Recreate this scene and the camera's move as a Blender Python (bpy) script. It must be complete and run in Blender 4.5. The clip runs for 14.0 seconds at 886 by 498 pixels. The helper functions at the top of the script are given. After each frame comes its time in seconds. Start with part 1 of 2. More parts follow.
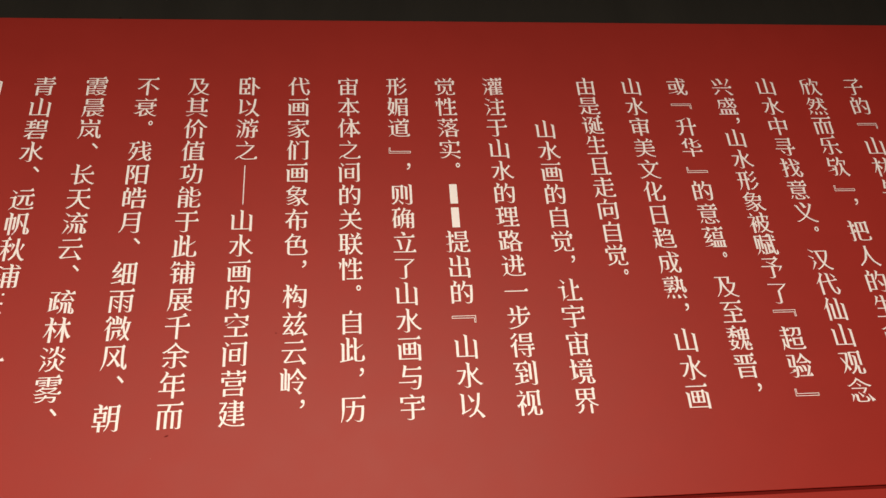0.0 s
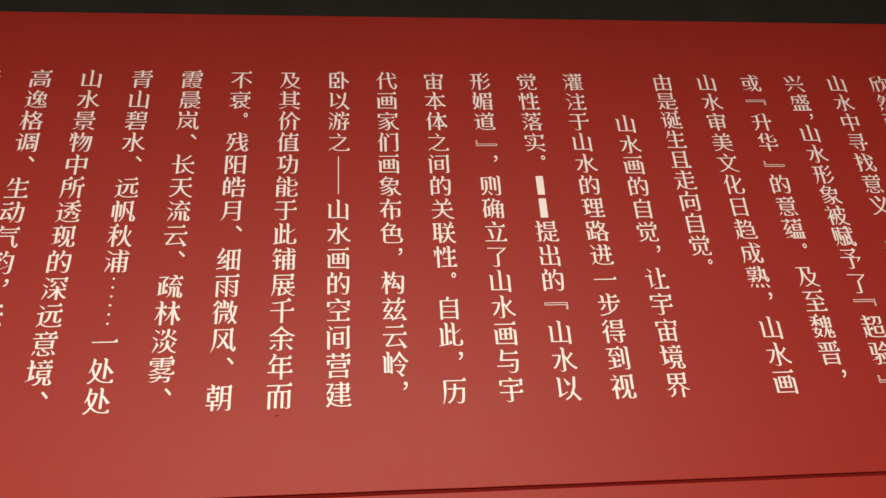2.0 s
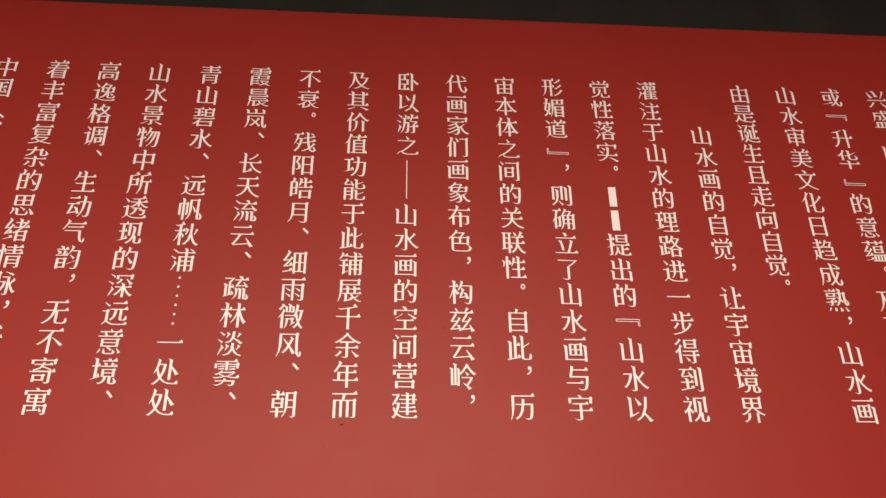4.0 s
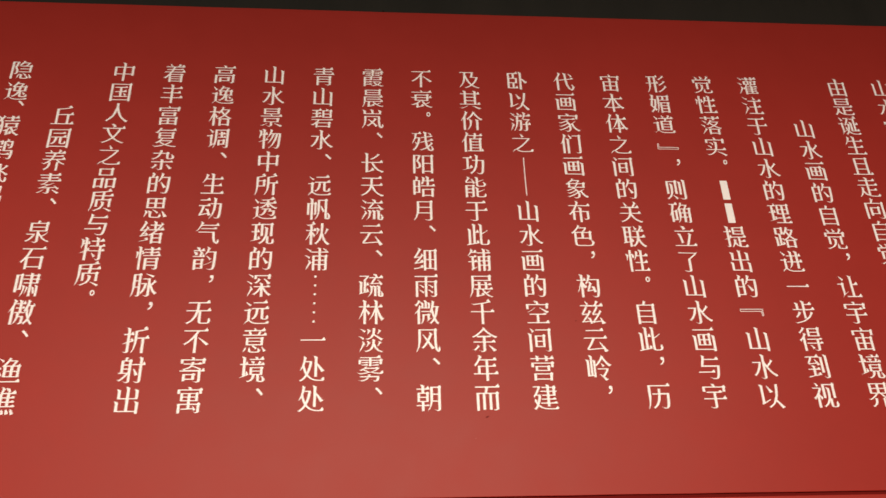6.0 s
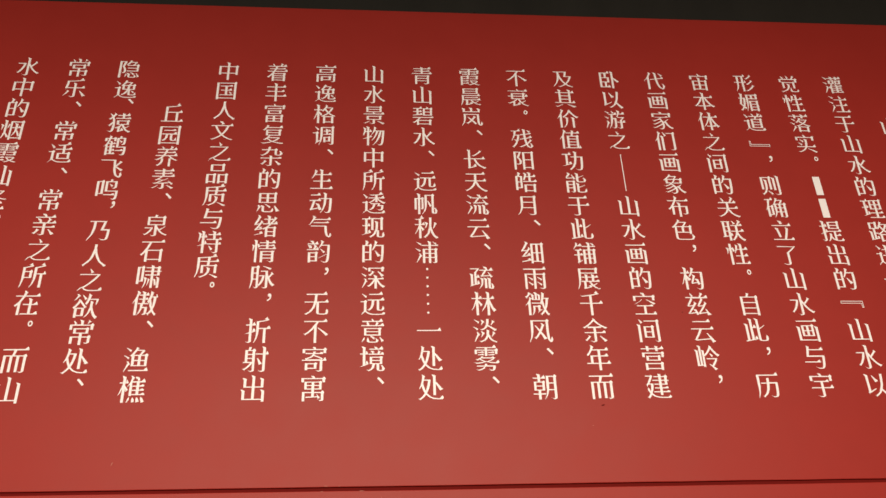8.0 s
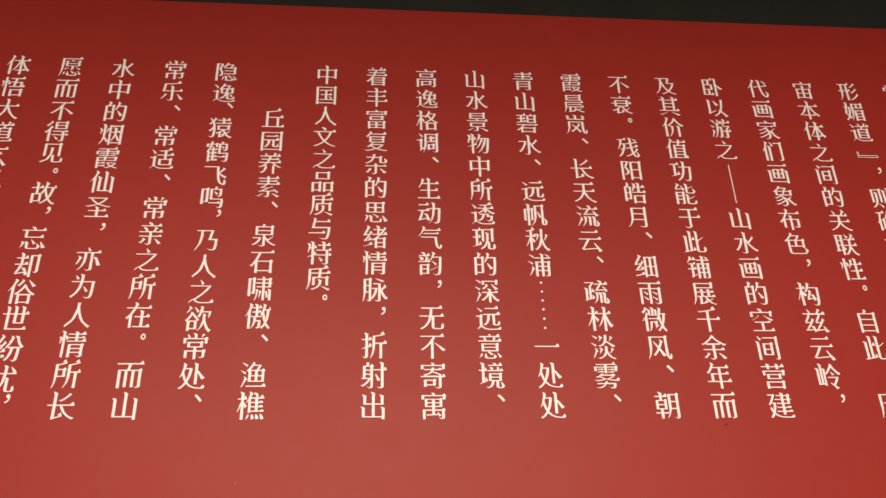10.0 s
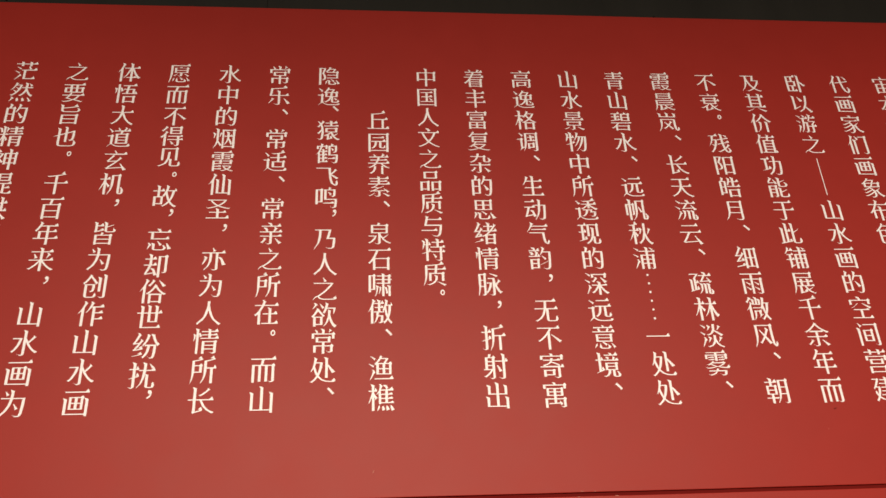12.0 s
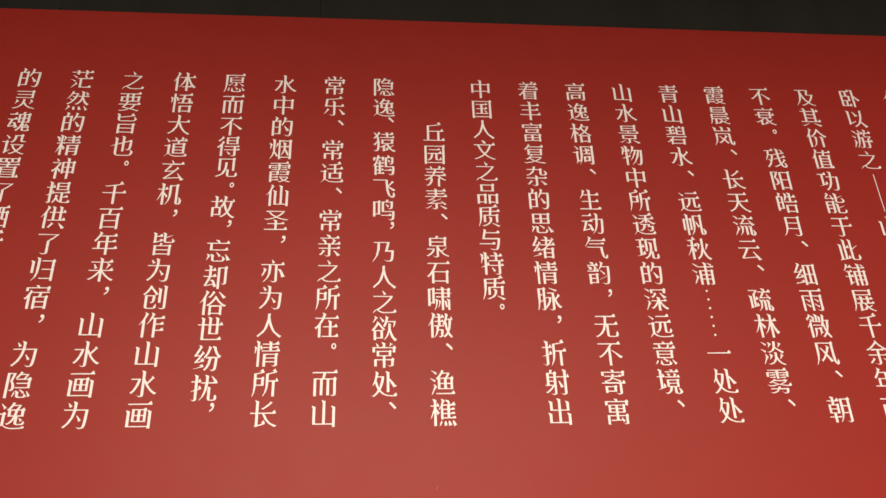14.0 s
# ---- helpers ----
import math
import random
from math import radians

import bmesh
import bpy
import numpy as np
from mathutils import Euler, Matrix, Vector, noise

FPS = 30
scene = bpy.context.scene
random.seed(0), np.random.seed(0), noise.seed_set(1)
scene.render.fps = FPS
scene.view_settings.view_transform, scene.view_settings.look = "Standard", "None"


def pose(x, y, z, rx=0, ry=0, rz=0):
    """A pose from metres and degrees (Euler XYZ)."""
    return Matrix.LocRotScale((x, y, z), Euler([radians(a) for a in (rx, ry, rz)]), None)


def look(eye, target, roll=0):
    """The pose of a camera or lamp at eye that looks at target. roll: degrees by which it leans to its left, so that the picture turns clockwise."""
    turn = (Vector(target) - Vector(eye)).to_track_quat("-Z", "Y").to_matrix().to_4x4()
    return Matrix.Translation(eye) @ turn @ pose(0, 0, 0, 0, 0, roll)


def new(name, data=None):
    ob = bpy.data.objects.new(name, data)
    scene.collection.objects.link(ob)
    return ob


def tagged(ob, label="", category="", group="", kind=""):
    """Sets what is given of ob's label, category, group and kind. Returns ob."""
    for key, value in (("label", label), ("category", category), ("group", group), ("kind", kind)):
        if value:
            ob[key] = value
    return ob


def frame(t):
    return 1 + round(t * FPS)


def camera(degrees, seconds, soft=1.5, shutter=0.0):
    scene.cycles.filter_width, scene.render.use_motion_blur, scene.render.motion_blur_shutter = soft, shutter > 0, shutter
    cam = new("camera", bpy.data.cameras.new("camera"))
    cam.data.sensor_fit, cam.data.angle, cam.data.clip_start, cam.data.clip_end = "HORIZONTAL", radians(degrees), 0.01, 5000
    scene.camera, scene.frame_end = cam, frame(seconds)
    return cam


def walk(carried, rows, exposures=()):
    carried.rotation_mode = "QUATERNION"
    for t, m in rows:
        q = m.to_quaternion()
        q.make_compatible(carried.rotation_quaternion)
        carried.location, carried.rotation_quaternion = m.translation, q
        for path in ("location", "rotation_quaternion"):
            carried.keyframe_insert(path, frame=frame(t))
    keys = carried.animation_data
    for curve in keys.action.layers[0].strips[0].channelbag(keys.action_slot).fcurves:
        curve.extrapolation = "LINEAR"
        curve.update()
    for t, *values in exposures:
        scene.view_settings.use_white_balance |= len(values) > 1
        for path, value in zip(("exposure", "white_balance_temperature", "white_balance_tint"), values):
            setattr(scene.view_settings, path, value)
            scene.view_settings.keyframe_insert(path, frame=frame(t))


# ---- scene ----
cam = camera(54.69, 14.0, soft=1.4, shutter=0.25)
# seconds, eye, then yaw, pitch and roll in degrees
PATH = [
    (0.0, (-1.2792, -1.6348, 1.4396), -6.644, 28.546, -4.258),
    (0.5, (-1.3276, -1.6384, 1.4413), -6.895, 28.596, -4.569),
    (1.0, (-1.3810, -1.6411, 1.4369), -6.936, 28.542, -4.519),
    (1.5, (-1.4328, -1.6496, 1.4085), -6.663, 28.629, -4.169),
    (2.0, (-1.4795, -1.6556, 1.3968), -6.403, 28.737, -3.793),
    (2.5, (-1.5321, -1.6503, 1.3863), -5.717, 28.712, -2.965),
    (2.7, (-1.5525, -1.6516, 1.3942), -5.412, 28.787, -2.560),
    (4.8, (-1.5823, -1.6147, 1.4584), -4.245, 28.224, -0.358),
    (5.0, (-1.6273, -1.6175, 1.4564), -4.543, 28.262, -0.736),
    (5.5, (-1.7470, -1.6156, 1.4528), -5.104, 28.135, -1.613),
    (6.0, (-1.8697, -1.6406, 1.4373), -5.221, 28.098, -2.108),
    (6.5, (-1.9627, -1.6560, 1.3919), -5.092, 28.499, -2.340),
    (7.0, (-2.0409, -1.6568, 1.3769), -4.922, 28.894, -2.368),
    (7.2, (-2.0669, -1.6568, 1.3750), -5.07, 29.22, -2.45),
    (9.3, (-2.1922, -1.6055, 1.4692), -5.376, 27.843, -1.767),
    (9.5, (-2.2369, -1.6125, 1.4800), -5.197, 27.782, -1.673),
    (10.0, (-2.3577, -1.6154, 1.4709), -5.599, 27.779, -1.767),
    (10.5, (-2.4351, -1.6220, 1.4695), -5.545, 27.895, -1.712),
    (11.0, (-2.4854, -1.6262, 1.4685), -5.668, 27.990, -1.906),
    (11.5, (-2.5423, -1.6383, 1.4585), -5.749, 28.010, -2.244),
    (12.0, (-2.6108, -1.6454, 1.4409), -5.907, 27.824, -2.844),
    (12.5, (-2.6671, -1.6537, 1.4263), -6.134, 27.937, -3.235),
    (13.0, (-2.7254, -1.6594, 1.4152), -5.895, 27.994, -3.039),
    (13.5, (-2.7260, -1.6465, 1.4282), -5.792, 27.889, -2.653),
    (14.0, (-2.7283, -1.6405, 1.4717), -5.608, 27.956, -2.130),
]
walk(cam, [(t, pose(*eye, 90 + pitch, 0, yaw) @ pose(0, 0, 0, 0, 0, roll)) for t, eye, yaw, pitch, roll in PATH])

# ---- light ----
world = bpy.data.worlds.new("hall_dark")
scene.world = world
world.use_nodes = True
world.node_tree.nodes["Background"].inputs["Color"].default_value = (0.9, 0.85, 0.8, 1)
world.node_tree.nodes["Background"].inputs["Strength"].default_value = 0.0
scene.view_settings.exposure = 0.0

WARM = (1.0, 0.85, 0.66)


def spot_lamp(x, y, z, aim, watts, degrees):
    data = bpy.data.lights.new("unseen_spot", "SPOT")
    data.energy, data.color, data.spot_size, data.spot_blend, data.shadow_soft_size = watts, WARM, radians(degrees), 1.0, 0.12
    ob = new("unseen_spot", data)
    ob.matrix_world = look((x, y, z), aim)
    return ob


# added spots, unseen across the hall behind the camera, facing the wall's lower half
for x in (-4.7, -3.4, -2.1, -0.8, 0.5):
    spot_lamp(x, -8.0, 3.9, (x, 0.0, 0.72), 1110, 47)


# ---- materials ----
def material(name):
    mat = bpy.data.materials.new(name)
    mat.use_nodes = True
    return mat, mat.node_tree.nodes, mat.node_tree.links, mat.node_tree.nodes["Principled BSDF"]


def painted(name, colour, vary, roughness, rough_vary, bump, fine=900.0, broad=1.3, streak=(1, 1, 1), shine=0.5):
    """Paint with broad mottling, fine roller stipple and uneven gloss."""
    mat, nodes, links, bsdf = material(name)
    bsdf.inputs["Specular IOR Level"].default_value = shine
    coord = nodes.new("ShaderNodeTexCoord")
    stretch = nodes.new("ShaderNodeMapping")
    stretch.inputs["Scale"].default_value = streak
    links.new(coord.outputs["Object"], stretch.inputs["Vector"])
    big = nodes.new("ShaderNodeTexNoise")
    big.inputs["Scale"].default_value, big.inputs["Detail"].default_value = broad, 5.0
    small = nodes.new("ShaderNodeTexNoise")
    small.inputs["Scale"].default_value, small.inputs["Detail"].default_value = fine, 2.0
    mid = nodes.new("ShaderNodeTexNoise")
    mid.inputs["Scale"].default_value, mid.inputs["Detail"].default_value = 14.0, 6.0
    for n in (big, mid):
        links.new(stretch.outputs["Vector"], n.inputs["Vector"])
    links.new(coord.outputs["Object"], small.inputs["Vector"])
    add = nodes.new("ShaderNodeMath")
    add.operation = "MULTIPLY_ADD"
    links.new(mid.outputs["Fac"], add.inputs[0])
    add.inputs[1].default_value = 0.5
    links.new(big.outputs["Fac"], add.inputs[2])
    ramp = nodes.new("ShaderNodeValToRGB")
    ramp.color_ramp.elements[0].position, ramp.color_ramp.elements[1].position = 0.45, 1.05
    ramp.color_ramp.elements[0].color = (*[c * (1 - vary) for c in colour], 1)
    ramp.color_ramp.elements[1].color = (*[c * (1 + vary) for c in colour], 1)
    links.new(add.outputs["Value"], ramp.inputs["Fac"])
    links.new(ramp.outputs["Color"], bsdf.inputs["Base Color"])
    gloss = nodes.new("ShaderNodeMapRange")
    gloss.inputs["To Min"].default_value, gloss.inputs["To Max"].default_value = roughness - rough_vary, roughness + rough_vary
    links.new(mid.outputs["Fac"], gloss.inputs["Value"])
    links.new(gloss.outputs["Result"], bsdf.inputs["Roughness"])
    relief = nodes.new("ShaderNodeBump")
    relief.inputs["Strength"].default_value, relief.inputs["Distance"].default_value = bump, 0.0004
    links.new(small.outputs["Fac"], relief.inputs["Height"])
    links.new(relief.outputs["Normal"], bsdf.inputs["Normal"])
    return mat


RED = painted("red_wall_paint", (0.290, 0.0180, 0.0128), 0.06, 0.47, 0.03, 0.25, shine=0.175)
DARK = painted("dark_grey_wall_paint", (0.0130, 0.0120, 0.0104), 0.25, 0.7, 0.06, 0.3, streak=(6, 1, 0.8), shine=0.2)
BACKING = painted("shade_red_backing_board", (0.120, 0.0062, 0.0050), 0.1, 0.8, 0.05, 0.2, shine=0.06)
VINYL = painted("white_cut_vinyl", (0.84, 0.81, 0.86), 0.02, 0.5, 0.04, 0.05)
HALL = painted("grey_hall_paint", (0.30, 0.28, 0.25), 0.08, 0.7, 0.05, 0.3)
FLOOR = painted("bounce_floor_stone", (0.34, 0.31, 0.27), 0.12, 0.45, 0.06, 0.2)
GRIME = painted("dark_scuff", (0.15, 0.012, 0.010), 0.1, 0.7, 0.05, 0.1, shine=0.1)
NICK = painted("blackened_nick", (0.004, 0.0035, 0.003), 0.1, 0.8, 0.05, 0.1, shine=0.05)
FLECK = painted("pale_chipped_plaster", (0.42, 0.13, 0.10), 0.1, 0.6, 0.05, 0.1)


# ---- building tools ----
def mesh_from(name, bm, mat):
    mesh = bpy.data.meshes.new(name)
    bm.normal_update()
    bm.to_mesh(mesh)
    bm.free()
    mesh.materials.append(mat)
    return mesh


def part(name, bm, mat, parent, label=""):
    ob = new(name, mesh_from(name, bm, mat))
    ob.parent = parent
    return tagged(ob, label=label)


def box(x0, x1, y0, y1, z0, z1):
    bm = bmesh.new()
    bmesh.ops.create_cube(bm, size=1, matrix=Matrix.Translation(((x0 + x1) / 2, (y0 + y1) / 2, (z0 + z1) / 2)) @ Matrix.Diagonal((x1 - x0, y1 - y0, z1 - z0, 1)))
    return bm


def structure(name, bm, mat, label, category):
    return tagged(new(name, mesh_from(name, bm, mat)), label=label, category=category, kind="structure")


def wavy(x, seed, size):
    """How far a sawn board edge strays from straight at x."""
    return size * (noise.noise((x * 1.7, seed, 0)) + 0.4 * noise.noise((x * 9.0, seed, 5)))


def board(x0, x1, z0, z1, y0, y1, seed, stray=0.0012, step=0.06, edge=0.0012):
    """A sheet of board with eased edges whose upper and lower edges stray by about a millimetre. Its front is at y0."""
    bm = bmesh.new()
    count = max(2, int((x1 - x0) / step))
    rings = []
    for k in range(count + 1):
        x = x0 + (x1 - x0) * k / count
        low, high = z0 + wavy(x, seed, stray), z1 + wavy(x, seed + 3.3, stray)
        loop = [(y1, low), (y0 + edge, low), (y0 + 0.3 * edge, low + 0.3 * edge), (y0, low + edge), (y0, high - edge), (y0 + 0.3 * edge, high - 0.3 * edge), (y0 + edge, high), (y1, high)]
        rings.append([bm.verts.new((x, y, z)) for y, z in loop])
    for a, b in zip(rings, rings[1:]):
        for i in range(8):
            j = (i + 1) % 8
            bm.faces.new((a[i], a[j], b[j], b[i]))
    bm.faces.new(rings[0][::-1])
    bm.faces.new(rings[-1])
    bmesh.ops.recalc_face_normals(bm, faces=bm.faces)
    return bm


# ---- the hall ----
WEST, EAST, SOUTH, TOP = -7.5, 4.5, -9.0, 4.3
RED_TOP, GROOVE = 3.0, 1.7807
wall_north = structure("wall_north", box(WEST, EAST, 0.022, 0.2, 0, TOP), BACKING, "exhibition wall clad in red and dark grey boards", "wall")
part("cladding_board", board(WEST, EAST, GROOVE + 0.0036, RED_TOP, 0.0, 0.022, 1.0), RED, wall_north, "long satin red painted board carrying the text")
part("lower_board", board(WEST, EAST, 0.12, GROOVE - 0.0036, 0.0, 0.022, 5.0), RED, wall_north, "satin red painted board below the groove")
# set shallow; the groove's shade is put into the strip's dark red
part("groove_strip", box(WEST, EAST, 0.0042, 0.0215, GROOVE - 0.008, GROOVE + 0.008), BACKING, wall_north, "dark red strip at the back of the groove")
DARK_JOINTS = (WEST, -6.516, -2.856, 0.804, EAST)
for x0, x1 in zip(DARK_JOINTS, DARK_JOINTS[1:]):
    part("upper_board", board(x0 + 0.0005, x1 - 0.0005, RED_TOP + 0.003, TOP, 0.012, 0.022, x0, stray=0.0006), DARK, wall_north, "dark grey painted board above the red")
structure("baseboard", box(WEST, EAST, -0.004, 0.022, 0.0, 0.118), DARK, "dark grey skirting at the foot of the red wall", "skirting")
# unseen floor, kept pale so that it bounces light up into the groove
structure("floor", box(WEST, EAST, SOUTH, 0.2, -0.1, -0.002), FLOOR, "pale polished stone floor of the exhibition hall", "floor")
structure("ceiling", box(WEST, EAST, SOUTH, 0.2, TOP + 0.002, TOP + 0.12), DARK, "dark painted ceiling of the hall", "ceiling")
structure("wall_south", box(WEST, EAST, SOUTH - 0.15, SOUTH, 0, TOP), HALL, "plain grey wall across the hall", "wall")
structure("wall_west", box(WEST - 0.15, WEST, SOUTH, 0.2, 0, TOP), HALL, "plain grey side wall of the hall", "wall")
structure("wall_east", box(EAST, EAST + 0.15, SOUTH, 0.2, 0, TOP), HALL, "plain grey side wall of the hall", "wall")


def chip(x, z, wide, high, turn, mat, name, label, seed, face=0.0):
    """A flake with a ragged outline lying on the wall's face."""
    rng = random.Random(seed)
    bm = bmesh.new()
    count = 9
    rim = [(wide / 2 * rng.uniform(0.55, 1.1) * math.cos(2 * math.pi * k / count), high / 2 * rng.uniform(0.55, 1.1) * math.sin(2 * math.pi * k / count)) for k in range(count)]
    back = [bm.verts.new((px, 0, pz)) for px, pz in rim]
    front = [bm.verts.new((px * 0.7, -0.0005, pz * 0.7)) for px, pz in rim]
    for k in range(count):
        j = (k + 1) % count
        bm.faces.new((back[k], back[j], front[j], front[k]))
    bm.faces.new(front)
    bm.faces.new(back[::-1])
    bmesh.ops.recalc_face_normals(bm, faces=bm.faces)
    ob = part(name, bm, mat, wall_north, label)
    ob.matrix_local = pose(x, face - 0.00005, z, 0, turn, 0)


# specks and small scars on the red boards
for k, (x, z, wide, high, turn) in enumerate(((-1.644, 1.940, 0.009, 0.0035, -20), (-1.4436, 2.1463, 0.004, 0.0035, 0))):
    chip(x, z, wide, high, turn, GRIME, "dark_speck", "small dark speck of dirt", 20 + k)
for k, (x, z, wide, high, turn) in enumerate(((-2.595, 1.8336, 0.0028, 0.009, 25), (-1.669, 1.898, 0.0026, 0.0018, 10), (-2.052, 1.7595, 0.004, 0.003, 0), (-2.091, 1.7640, 0.003, 0.002, 30),
                                              (-2.128, 1.7765, 0.011, 0.0022, 4), (-2.203, 1.7762, 0.008, 0.0018, -6), (-2.196, 1.7862, 0.010, 0.0016, 5), (-2.17, 1.7856, 0.007, 0.0014, -4))):
    chip(x, z, wide, high, turn, FLECK, "paint_fleck", "pale fleck where the red paint is chipped", 40 + k)
for k, (x, z) in enumerate(((-1.109, 3.0075), (-1.600, 3.0085), (-1.728, 3.008), (-1.850, 3.014), (-3.490, 3.016))):
    chip(x, z, 0.0065, 0.006, 30 * k, NICK, "edge_nick", "small black nick in the dark board", 60 + k, face=0.012)

# ---- the lettering ----
EM, ROW, COLUMN, FIRST_ROW, SIDE = 0.0600, 0.06210, 0.11718, 2.7868, -0.0008
THICK = 0.0006
LIFT = 0.0001


def glyph_loops(char):
    """The outlines of a character at an em of 1, from the built-in font, each with the ink on its left."""
    curve = bpy.data.curves.new("glyph", "FONT")
    curve.body, curve.size, curve.resolution_u = char, 1.0, 3
    ob = new("glyph", curve)
    bm = bmesh.new()
    bm.from_mesh(ob.to_mesh())
    ob.to_mesh_clear()
    bpy.data.objects.remove(ob)
    bpy.data.curves.remove(curve)
    bmesh.ops.remove_doubles(bm, verts=bm.verts, dist=0.0004)
    bm.normal_update()
    follow = {}
    for e in bm.edges:
        if len(e.link_faces) == 1:
            loop = e.link_loops[0]
            p, q = loop.vert, loop.link_loop_next.vert
            if loop.face.normal.z < 0:
                p, q = q, p
            follow[p] = q
    loops = []
    while follow:
        first, at = next(iter(follow.items()))
        del follow[first]
        points = [(first.co.x, first.co.y)]
        while at in follow:
            points.append((at.co.x, at.co.y))
            at = follow.pop(at)
        if len(points) > 2:
            loops.append(np.array(points))
    bm.free()
    return loops


def filled(loops):
    """A flat filled bmesh of closed outlines; the inner ones are holes."""
    curve = bpy.data.curves.new("glyph", "CURVE")
    curve.dimensions, curve.fill_mode = "2D", "BOTH"
    for points in loops:
        spline = curve.splines.new("POLY")
        spline.points.add(len(points) - 1)
        for k, (x, y) in enumerate(points):
            spline.points[k].co = (x, y, 0, 1)
        spline.use_cyclic_u = True
    ob = new("glyph", curve)
    bm = bmesh.new()
    bm.from_mesh(ob.to_mesh())
    ob.to_mesh_clear()
    bpy.data.objects.remove(ob)
    bpy.data.curves.remove(curve)
    bmesh.ops.remove_doubles(bm, verts=bm.verts, dist=0.0003)
    return bm


def unit(v):
    return v / max(1e-9, math.hypot(v[0], v[1]))


def find_caps(pts):
    """Stroke ends of one outline: runs of short edges about which the outline turns back. Gives (first point, edges, outward direction)."""
    n = len(pts)
    edge = [pts[(k + 1) % n] - pts[k] for k in range(n)]
    size = [math.hypot(*e) for e in edge]
    caps, used = [], set()
    for count in (1, 2, 3, 4):
        if n < count + 3:
            break
        for i in range(n):
            run = [(i + k) % n for k in range(count)]
            before, after = (i - 1) % n, (i + count) % n
            if used & set(run) or sum(size[k] for k in run) > 0.135:
                continue
            chord = pts[after] - pts[i]
            if not 0.04 < math.hypot(*chord) < 0.115:
                continue
            d0, d1 = unit(edge[before]), unit(edge[after])
            if d0 @ d1 > -0.72 or min(size[before], size[after]) < 0.018:
                continue
            out = unit(d0 - d1)
            # the ink must lie inside the turn
            if d0[0] * chord[1] - d0[1] * chord[0] <= 0.02:
                continue
            caps.append((i, count, out))
            used |= set(run)
    return caps


def crossings(loops):
    """Which sides of the outlines cross another, counted through all loops."""
    p = np.concatenate([np.array(loop) for loop in loops])
    d = np.concatenate([np.roll(np.array(loop), -1, axis=0) - np.array(loop) for loop in loops])
    cross = d[:, None, 0] * d[None, :, 1] - d[:, None, 1] * d[None, :, 0]
    cross = np.where(np.abs(cross) < 1e-12, 1e9, cross)
    rel = p[None, :, :] - p[:, None, :]
    s = (rel[:, :, 0] * d[None, :, 1] - rel[:, :, 1] * d[None, :, 0]) / cross
    t = (rel[:, :, 0] * d[:, None, 1] - rel[:, :, 1] * d[:, None, 0]) / cross
    low, high = 1e-4, 1 - 1e-4
    return ((s > low) & (s < high) & (t > low) & (t < high)).any(axis=1)


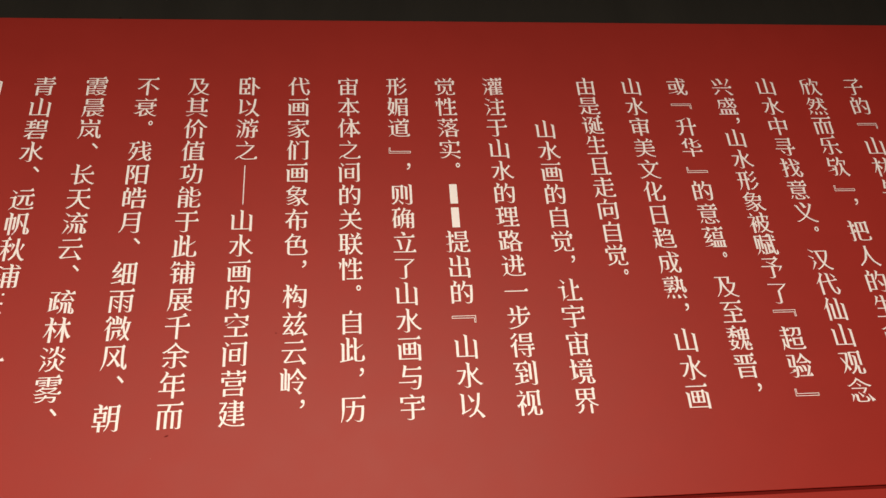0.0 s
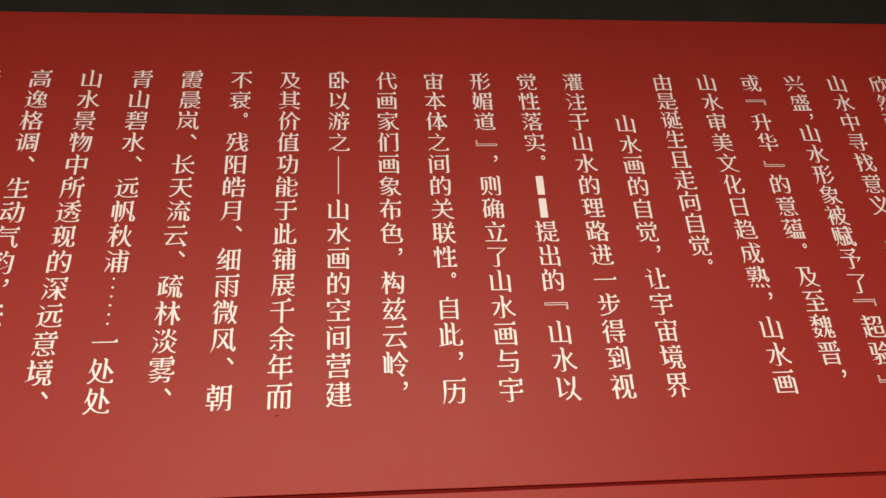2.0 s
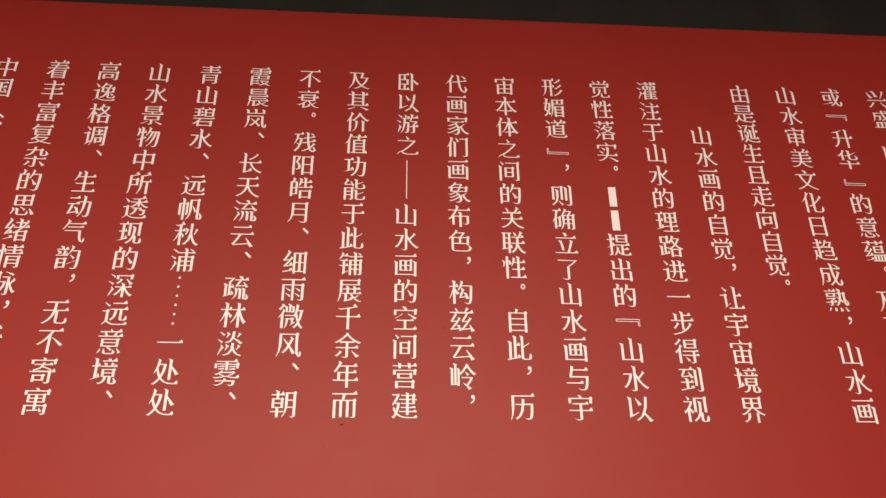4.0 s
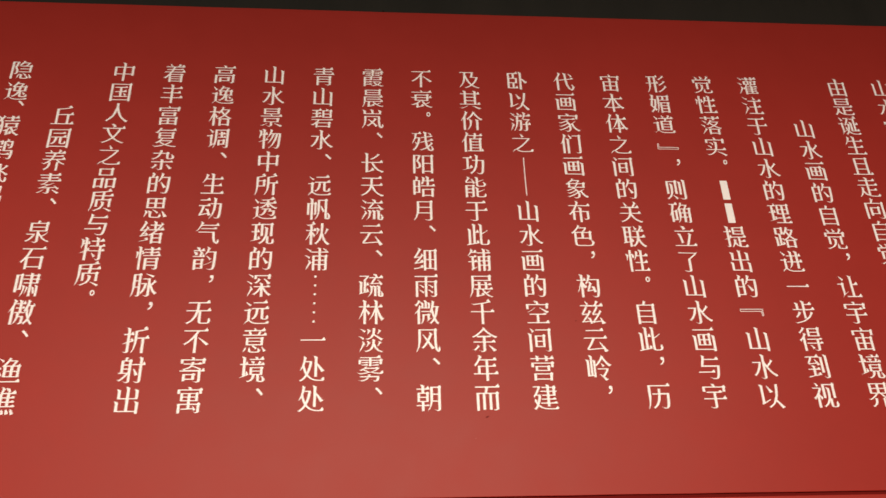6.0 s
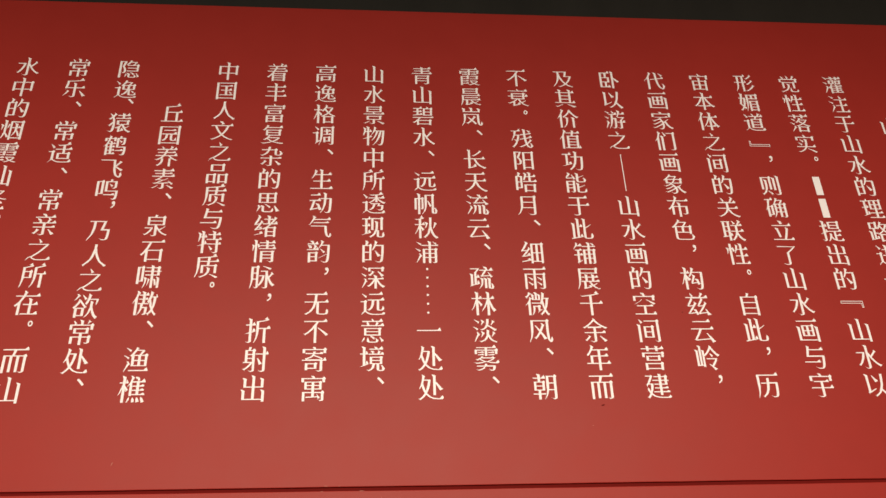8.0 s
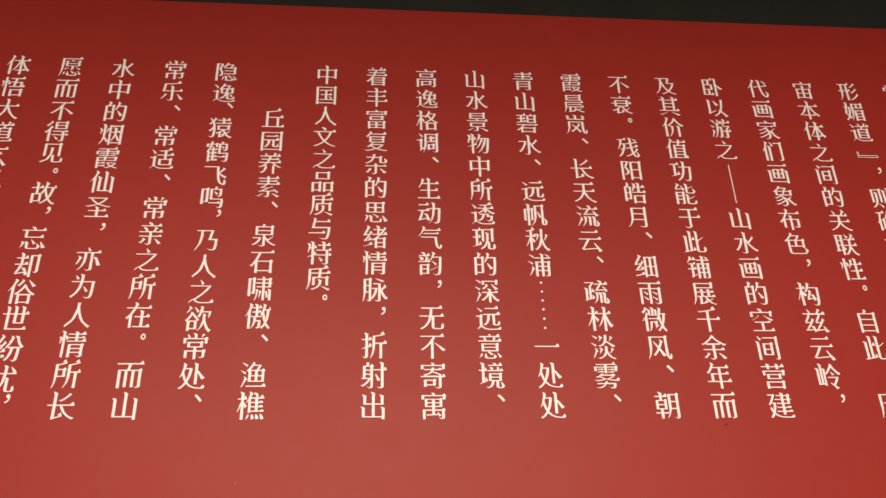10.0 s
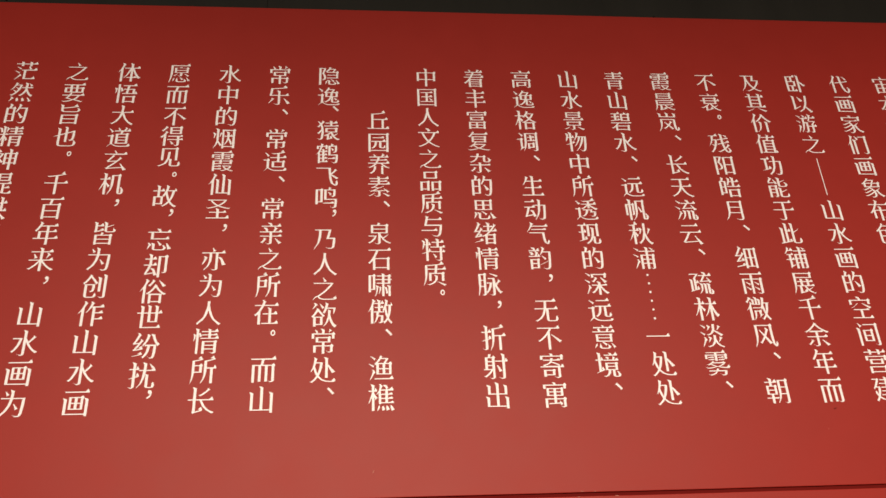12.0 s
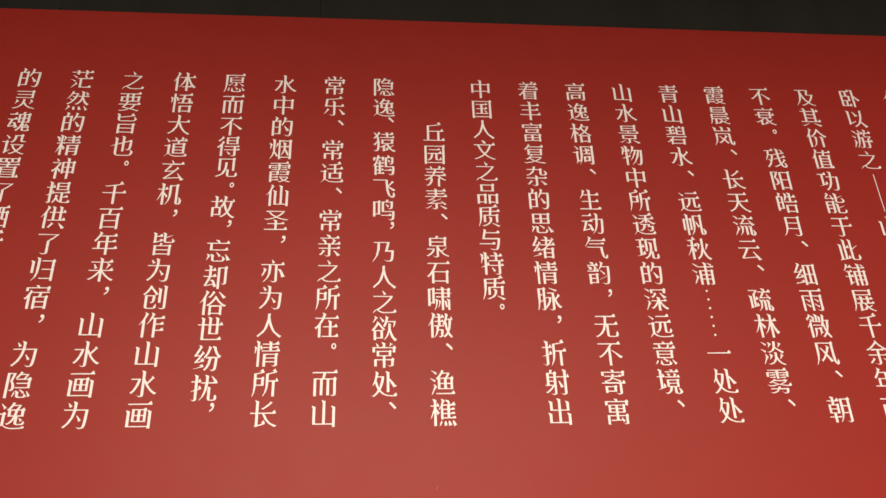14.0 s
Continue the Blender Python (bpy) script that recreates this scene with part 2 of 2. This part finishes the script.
class Outline:
    """One outline of a character on its way from a plain face to a book face."""

    def __init__(self, raw, reach, stem, hair):
        # long slanting edges are cut short, so that strokes can taper smoothly
        found = find_caps(raw)
        capped = {(i + k) % len(raw) for i, count, _ in found for k in range(count)}
        pts, where = [], {}
        for k, p in enumerate(raw):
            d = raw[(k + 1) % len(raw)] - p
            where[k] = len(pts)
            level = abs(d[0]) < 1e-3 or abs(d[1]) < 1e-3
            pieces = 1 if k in capped or level else max(1, int(math.hypot(*d) / 0.045))
            pts += [p + d * j / pieces for j in range(pieces)]
        n = len(pts)
        self.pts, self.n, self.swap = pts, n, {}
        self.caps = [(where[i], where[(i + count) % len(raw)], count, out) for i, count, out in found]
        # stems gain weight and level strokes lose it
        self.normal, push = [], []
        for k in range(n):
            p, q = pts[k], pts[(k + 1) % n]
            d, m = unit(q - p), (p + q) / 2
            out = np.array((d[1], -d[0]))
            stroke, gap = reach(m[0], m[1], -out[0], -out[1]), reach(m[0], m[1], out[0], out[1])
            thin = (stroke - min(hair, 0.6 * stroke)) / 2 if stroke < 0.11 else 0.016
            fat = min((stem - min(stroke, stem)) / 2 if stroke < 0.11 else 0.006, 0.16 * gap)
            self.normal.append(out)
            push.append(fat * out[0] ** 2 - thin * out[1] ** 2)
        self.moved = []
        for k in range(n):
            n1, n2, s1, s2 = self.normal[k - 1], self.normal[k], push[k - 1], push[k]
            det = n1[0] * n2[1] - n1[1] * n2[0]
            if abs(det) > 0.3:
                move = np.array(((s1 * n2[1] - s2 * n1[1]) / det, (n1[0] * s2 - n2[0] * s1) / det))
            else:
                move = unit(n1 + n2) * (s1 + s2) / 2
            far = math.hypot(*move)
            self.moved.append(pts[k] + (move * 0.03 / far if far > 0.03 else move))

    def shape(self):
        skip = {k for ids, _ in self.swap.values() for k in ids}
        points = []
        for k in range(self.n):
            if k in self.swap:
                points += self.swap[k][1]
            elif k not in skip:
                points.append(self.moved[k])
        return points

    def side(self, k, step):
        """Steps along a stroke's side from its end to the next corner: point, distance."""
        gone, came = 0.0, None
        for _ in range(self.n):
            after = (k + step) % self.n
            d = unit(self.pts[after] - self.pts[k])
            if came is not None and came @ d < 0.75:
                return
            yield k, gone
            gone += math.hypot(*(self.pts[after] - self.pts[k]))
            came, k = d, after

    def run(self, k, step):
        gone = 0.0
        for at, gone in self.side(k, step):
            last = at
        return gone + math.hypot(*(self.pts[(last + step) % self.n] - self.pts[last]))

    def taper(self, cap, share, length, half):
        """Draws a stroke in (or, with a negative share, swells it) from its end onwards, fading over the length."""
        for k, step in ((cap[0], -1), (cap[1], 1)):
            for at, gone in self.side(k, step):
                if gone < length:
                    out = self.normal[at] if step > 0 else self.normal[at - 1]
                    self.moved[at] = self.moved[at] - out * half * share * (1 - gone / length) ** 0.8

    def end(self, cap, force, reach):
        """Shapes one stroke end after its direction."""
        first, last, count, out = cap
        ids = [(first + k) % self.n for k in range(count + 1)]
        runs = (self.run(first, -1), self.run(last, 1))
        room, longest = min(runs), max(runs)
        a, b, moved, f = self.moved[first], self.moved[last], self.moved, force
        half = min(0.45 * abs((b - a) @ np.array((-out[1], out[0]))), 0.042)
        if out[0] > 0.93:
            # right end of a level stroke: a raised triangle
            if room > 0.05:
                edge = self.pts[last]
                sky = reach(edge[0] - 0.045, edge[1] + 0.008, 0, 1) + 0.02
                tall, wide = f * min(0.094, 0.5 * sky), min(0.14, 0.8 * room)
                self.swap[first] = (ids, [a + (-0.012, 0), a + (0.012 * f, 0.012), b + (0.004, 0.010), b + (-0.030, 0.75 * tall), b + (-0.046, tall), b + (-0.064, 0.8 * tall), b + (-wide, 0.004)])
        elif out[0] < -0.6 and count > 1 and abs(out[1]) < 0.7:
            # a hook: runs out to a point that lifts
            self.swap[first] = (ids, [a + (0.0, 0.030 * f), b + (0.05 * f, 0.012 * f)])
        elif out[1] > 0.86 and abs(out[0]) < 0.5:
            # head of an upright: slanted, with a small flag
            if b[1] < 0.32 and longest < 0.24:
                # a hook at the foot of a bent stroke: a point that rises
                points = [a * 0.4 + b * 0.6 + (0.006 * f, 0.014 * f)]
            elif room > 0.1:
                points = [a + (0.002, -0.040), a + (0.012 * f, -0.020), b + (0.014, 0.020 * f), b + (-0.046 * f, 0.026 * f), b + (-0.036 * f, 0.004), b + (0.0, -0.050)]
            else:
                points = [a + (0.004, -0.022 * f), b + (-0.016 * f, 0.014 * f)]
            self.swap[first] = (ids, points)
        elif out[1] < -0.2 and out[0] < -0.12:
            # left sweep: runs out to a point
            self.taper(cap, 0.80 * f, min(0.46, max(0.10, 0.9 * longest)), half)
            tip = (moved[first] + moved[last]) / 2
            keep = 1 - 0.7 * f
            self.swap[first] = (ids, [tip + (moved[first] - tip) * keep + out * 0.008, tip + (moved[last] - tip) * keep + out * 0.008])
        elif out[1] < -0.2 and out[0] > 0.2:
            if longest > 0.26:
                # right sweep: swells, then a flat foot with a drawn-out tip
                self.taper(cap, -0.45 * f, min(0.24, longest), half)
                self.swap[first] = (ids, [moved[first] + (0.006, -0.004), moved[last] + (0.034 * f, -0.014 * f), moved[last] + (0.018 * f, 0.004)])
            else:
                self.taper(cap, -0.35 * f, 0.10, half)
        elif out[0] > 0.3 and out[1] > 0.2:
            # rising stroke, or the free head of a left sweep
            if longest > 0.15 and out[0] > 0.75:
                self.taper(cap, 0.74 * f, min(0.3, longest), half)
            else:
                self.swap[first] = (ids, [moved[first] + (0.012 * f, -0.016 * f), moved[last] + (-0.006 * f, 0.012 * f), moved[last] + (-0.028 * f, 0.010 * f)])
        elif out[0] < -0.2 and out[1] > 0.2:
            # thin start of a dot or a right sweep
            self.taper(cap, 0.68 * f, min(0.24, 0.95 * longest), half)

    def shoulder(self, k, force, reach):
        """Raises the corner at which a level stroke turns down into an upright."""
        if any(k in ids for ids, _ in self.swap.values()):
            return
        up, left = math.hypot(*(self.pts[k] - self.pts[k - 1])), math.hypot(*(self.pts[(k + 1) % self.n] - self.pts[k]))
        if up > 0.12 and left > 0.14:
            p, edge = self.moved[k], self.pts[k]
            sky, side = reach(edge[0] - 0.03, edge[1] + 0.008, 0, 1) + 0.02, reach(edge[0] + 0.012, edge[1] - 0.03, 1, 0)
            tall, wide = force * min(0.054, 0.4 * sky), force * min(0.030, 0.25 * side)
            self.swap[k] = ([k], [p + (0, -0.060), p + (wide, -0.012), p + (wide * 0.7, 0.002), p + (-0.030, tall), p + (-0.046, tall * 0.9), p + (-0.105, 0)])


def book_style(loops, stem=0.096, hair=0.035):
    """Turns the even strokes of a plain face into those of a book face: strong stems, hairline level strokes that end in a
    raised triangle, slanted heads, left sweeps that run out to a point and right sweeps that swell into a foot."""
    start = np.concatenate(loops)
    along = np.concatenate([np.roll(p, -1, axis=0) - p for p in loops])

    def reach(x, y, dx, dy):
        """How far from (x, y) along (dx, dy) the next outline lies."""
        cross = dx * along[:, 1] - dy * along[:, 0]
        cross = np.where(np.abs(cross) < 1e-9, 1e-9, cross)
        rx, ry = start[:, 0] - x, start[:, 1] - y
        far = (rx * along[:, 1] - ry * along[:, 0]) / cross
        at = (rx * dy - ry * dx) / cross
        far = far[(far > 0.004) & (at > -0.01) & (at < 1.01)]
        return float(far.min()) if len(far) else 1.0

    outlines = [Outline(raw, reach, stem, hair) for raw in loops]
    # where the new weight makes sides cross, take it back
    for _ in range(8):
        bad = crossings([o.moved for o in outlines])
        if not bad.any():
            break
        at = 0
        for o in outlines:
            for k in range(o.n):
                if bad[at + k]:
                    for j in (k, (k + 1) % o.n):
                        o.moved[j] = o.moved[j] * 0.5 + o.pts[j] * 0.5
            at += o.n
    for o in outlines:
        tasks = [(o.end, cap) for cap in o.caps] + [(o.shoulder, k) for k in range(o.n)]
        for job, what in tasks:
            if job == o.shoulder and (o.normal[what - 1][0] < 0.97 or o.normal[what][1] < 0.97):
                continue
            for force in (1.0, 0.6, 0.3):
                kept = list(o.moved), dict(o.swap)
                job(what, force, reach)
                if not crossings([q.shape() for q in outlines]).any():
                    break
                o.moved, o.swap = kept
    return [o.shape() for o in outlines]


def raised(bm, scale):
    """Centres the outline at the em's middle, sizes it and gives it the film's thickness; it faces -y."""
    for v in bm.verts:
        v.co = Vector(((v.co.x - 0.5) * 0.90 * scale, 0, (v.co.y - 0.38) * scale))
    for v in bmesh.ops.extrude_face_region(bm, geom=bm.faces[:])["geom"]:
        if isinstance(v, bmesh.types.BMVert):
            v.co.y -= THICK
    bmesh.ops.recalc_face_normals(bm, faces=bm.faces)
    return bm


def ring_points(x, y, wide, high, sides=20):
    return [(x + wide * math.cos(2 * math.pi * k / sides), y + high * math.sin(2 * math.pi * k / sides)) for k in range(sides)]


def corner_bracket(opening):
    """A hollow angle: an opening one has its short arm hanging at the right, a closing one standing at the left."""
    line, bar, arm, drop = 0.022, 0.105, 0.075, 0.27
    left, right, top = 0.03, 0.97, 0.52
    outer = [(left, top), (right, top), (right, top - drop), (right - arm, top - drop), (right - arm, top - bar), (left, top - bar)]
    inner = [(left + line, top - line), (right - line, top - line), (right - line, top - drop + line), (right - arm + line, top - drop + line), (right - arm + line, top - bar + line), (left + line, top - bar + line)]
    if not opening:
        outer, inner = [[(1 - x, 0.72 - y) for x, y in loop] for loop in (outer, inner)]
    return [outer, inner]


MARKS = {"，": (0.84, 0.62, 0.88), "、": (0.82, 0.64, 0.92)}
made_glyphs = {}


def glyph(char):
    if char in made_glyphs:
        return made_glyphs[char]
    if char == "。":
        loops = [ring_points(0.79, 0.66, 0.090, 0.108), ring_points(0.79, 0.66, 0.042, 0.060)]
    elif char == "…":
        loops = [ring_points(0.5, 0.38 + (1 - k) * 0.345, 0.046, 0.044, 12) for k in range(3)]
    elif char == "|":
        loops = [((0.482, -0.99), (0.518, -0.99), (0.518, 0.73), (0.482, 0.73))]
    elif char == "#":
        loops = [((0.34, -0.04), (0.66, -0.04), (0.66, 0.82), (0.34, 0.82))]
    elif char in "『』":
        loops = corner_bracket(char == "『")
    elif char in MARKS:
        loops = glyph_loops(char)
        cx, cy, grow = MARKS[char]
        middle = (loops[0].min(axis=0) + loops[0].max(axis=0)) / 2
        loops = [(p - middle) * grow + (cx, cy) for p in loops]
    else:
        loops = book_style(glyph_loops(char))
    made_glyphs[char] = mesh_from("character", raised(filled(loops), EM), VINYL)
    return made_glyphs[char]


# Columns run from right to left. A blank keeps its cell; | is the long dash over two cells; # is a plain bar.
COLUMNS = (
    "子的『山林与", "欣然而乐欤』，把人的生命", "山水中寻找意义。汉代仙山观念", "兴盛，山水形象被赋予了『超验』", "或『升华』的意蕴。及至魏晋，",
    "山水审美文化日趋成熟，山水画", "由是诞生且走向自觉。", "  山水画的自觉，让宇宙境界", "灌注于山水的理路进一步得到视", "觉性落实。##提出的『山水以",
    "形媚道』，则确立了山水画与宇", "宙本体之间的关联性。自此，历", "代画家们画象布色，构兹云岭，", "卧以游之| 山水画的空间营建", "及其价值功能于此铺展千余年而",
    "不衰。残阳皓月、细雨微风、朝", "霞晨岚、长天流云、疏林淡雾、", "青山碧水、远帆秋浦……一处处", "山水景物中所透现的深远意境、", "高逸格调、生动气韵，无不寄寓",
    "着丰富复杂的思绪情脉，折射出", "中国人文之品质与特质。", "  丘园养素、泉石啸傲、渔樵", "隐逸、猿鹤飞鸣，乃人之欲常处、", "常乐、常适、常亲之所在。而山",
    "水中的烟霞仙圣，亦为人情所长", "愿而不得见。故，忘却俗世纷扰，", "体悟大道玄机，皆为创作山水画", "之要旨也。千百年来，山水画为", "茫然的精神提供了归宿，为隐逸", "的灵魂设置了栖所",
)
# Columns with tightened punctuation: the cell at which each character stands.
TIGHT = {
    1: (0, 1, 1.97, 2.95, 3.95, 4.9, 5.8, 6.85, 7.9, 8.95, 9.95, 10.95),
    3: (0, 1, 1.95, 2.57, 3.57, 4.55, 5.5, 6.42, 7.35, 8.3, 9.3, 10.1, 11.05, 12.05, 12.95),
    6: [0.957 * k for k in range(10)],
    7: (0, 1, 2.11, 3.11, 4.08, 5.07, 6.05, 7.05, 8.02, 9, 10, 11, 12, 13),
    21: [0.957 * k for k in range(11)],
    22: (0, 1, 2.11, 3.10, 4.07, 5.05, 6.03, 7, 8, 9, 10, 11, 12, 13),
    23: (0, 1, 1.82, 2.58, 3.62, 4.62, 5.53, 6.4, 7.2, 8.2, 9.15, 10.1, 11.05, 12.05, 13),
    26: (0, 1, 2.0, 2.92, 3.83, 4.85, 5.5, 6.4, 7.25, 8.25, 9.2, 10.15, 11.15, 12.15, 13),
}
for index, text in enumerate(COLUMNS):
    column = tagged(new("wall_lettering"), label=("indented " if index in (7, 22) else "short " if index in (6, 21) else "tall ") + "column of white cut vinyl Chinese characters on the red wall", category="wall lettering", group="columns of the wall text")
    column.location = (SIDE - COLUMN * index, -LIFT, FIRST_ROW)
    for k, char in enumerate(text):
        if char == " ":
            continue
        cell = TIGHT[index][k] if index in TIGHT else k
        ob = new("punctuation_mark" if char in "『』，、。…|" else "character", glyph(char))
        ob.parent = column
        ob.location = (0, 0, -ROW * cell)
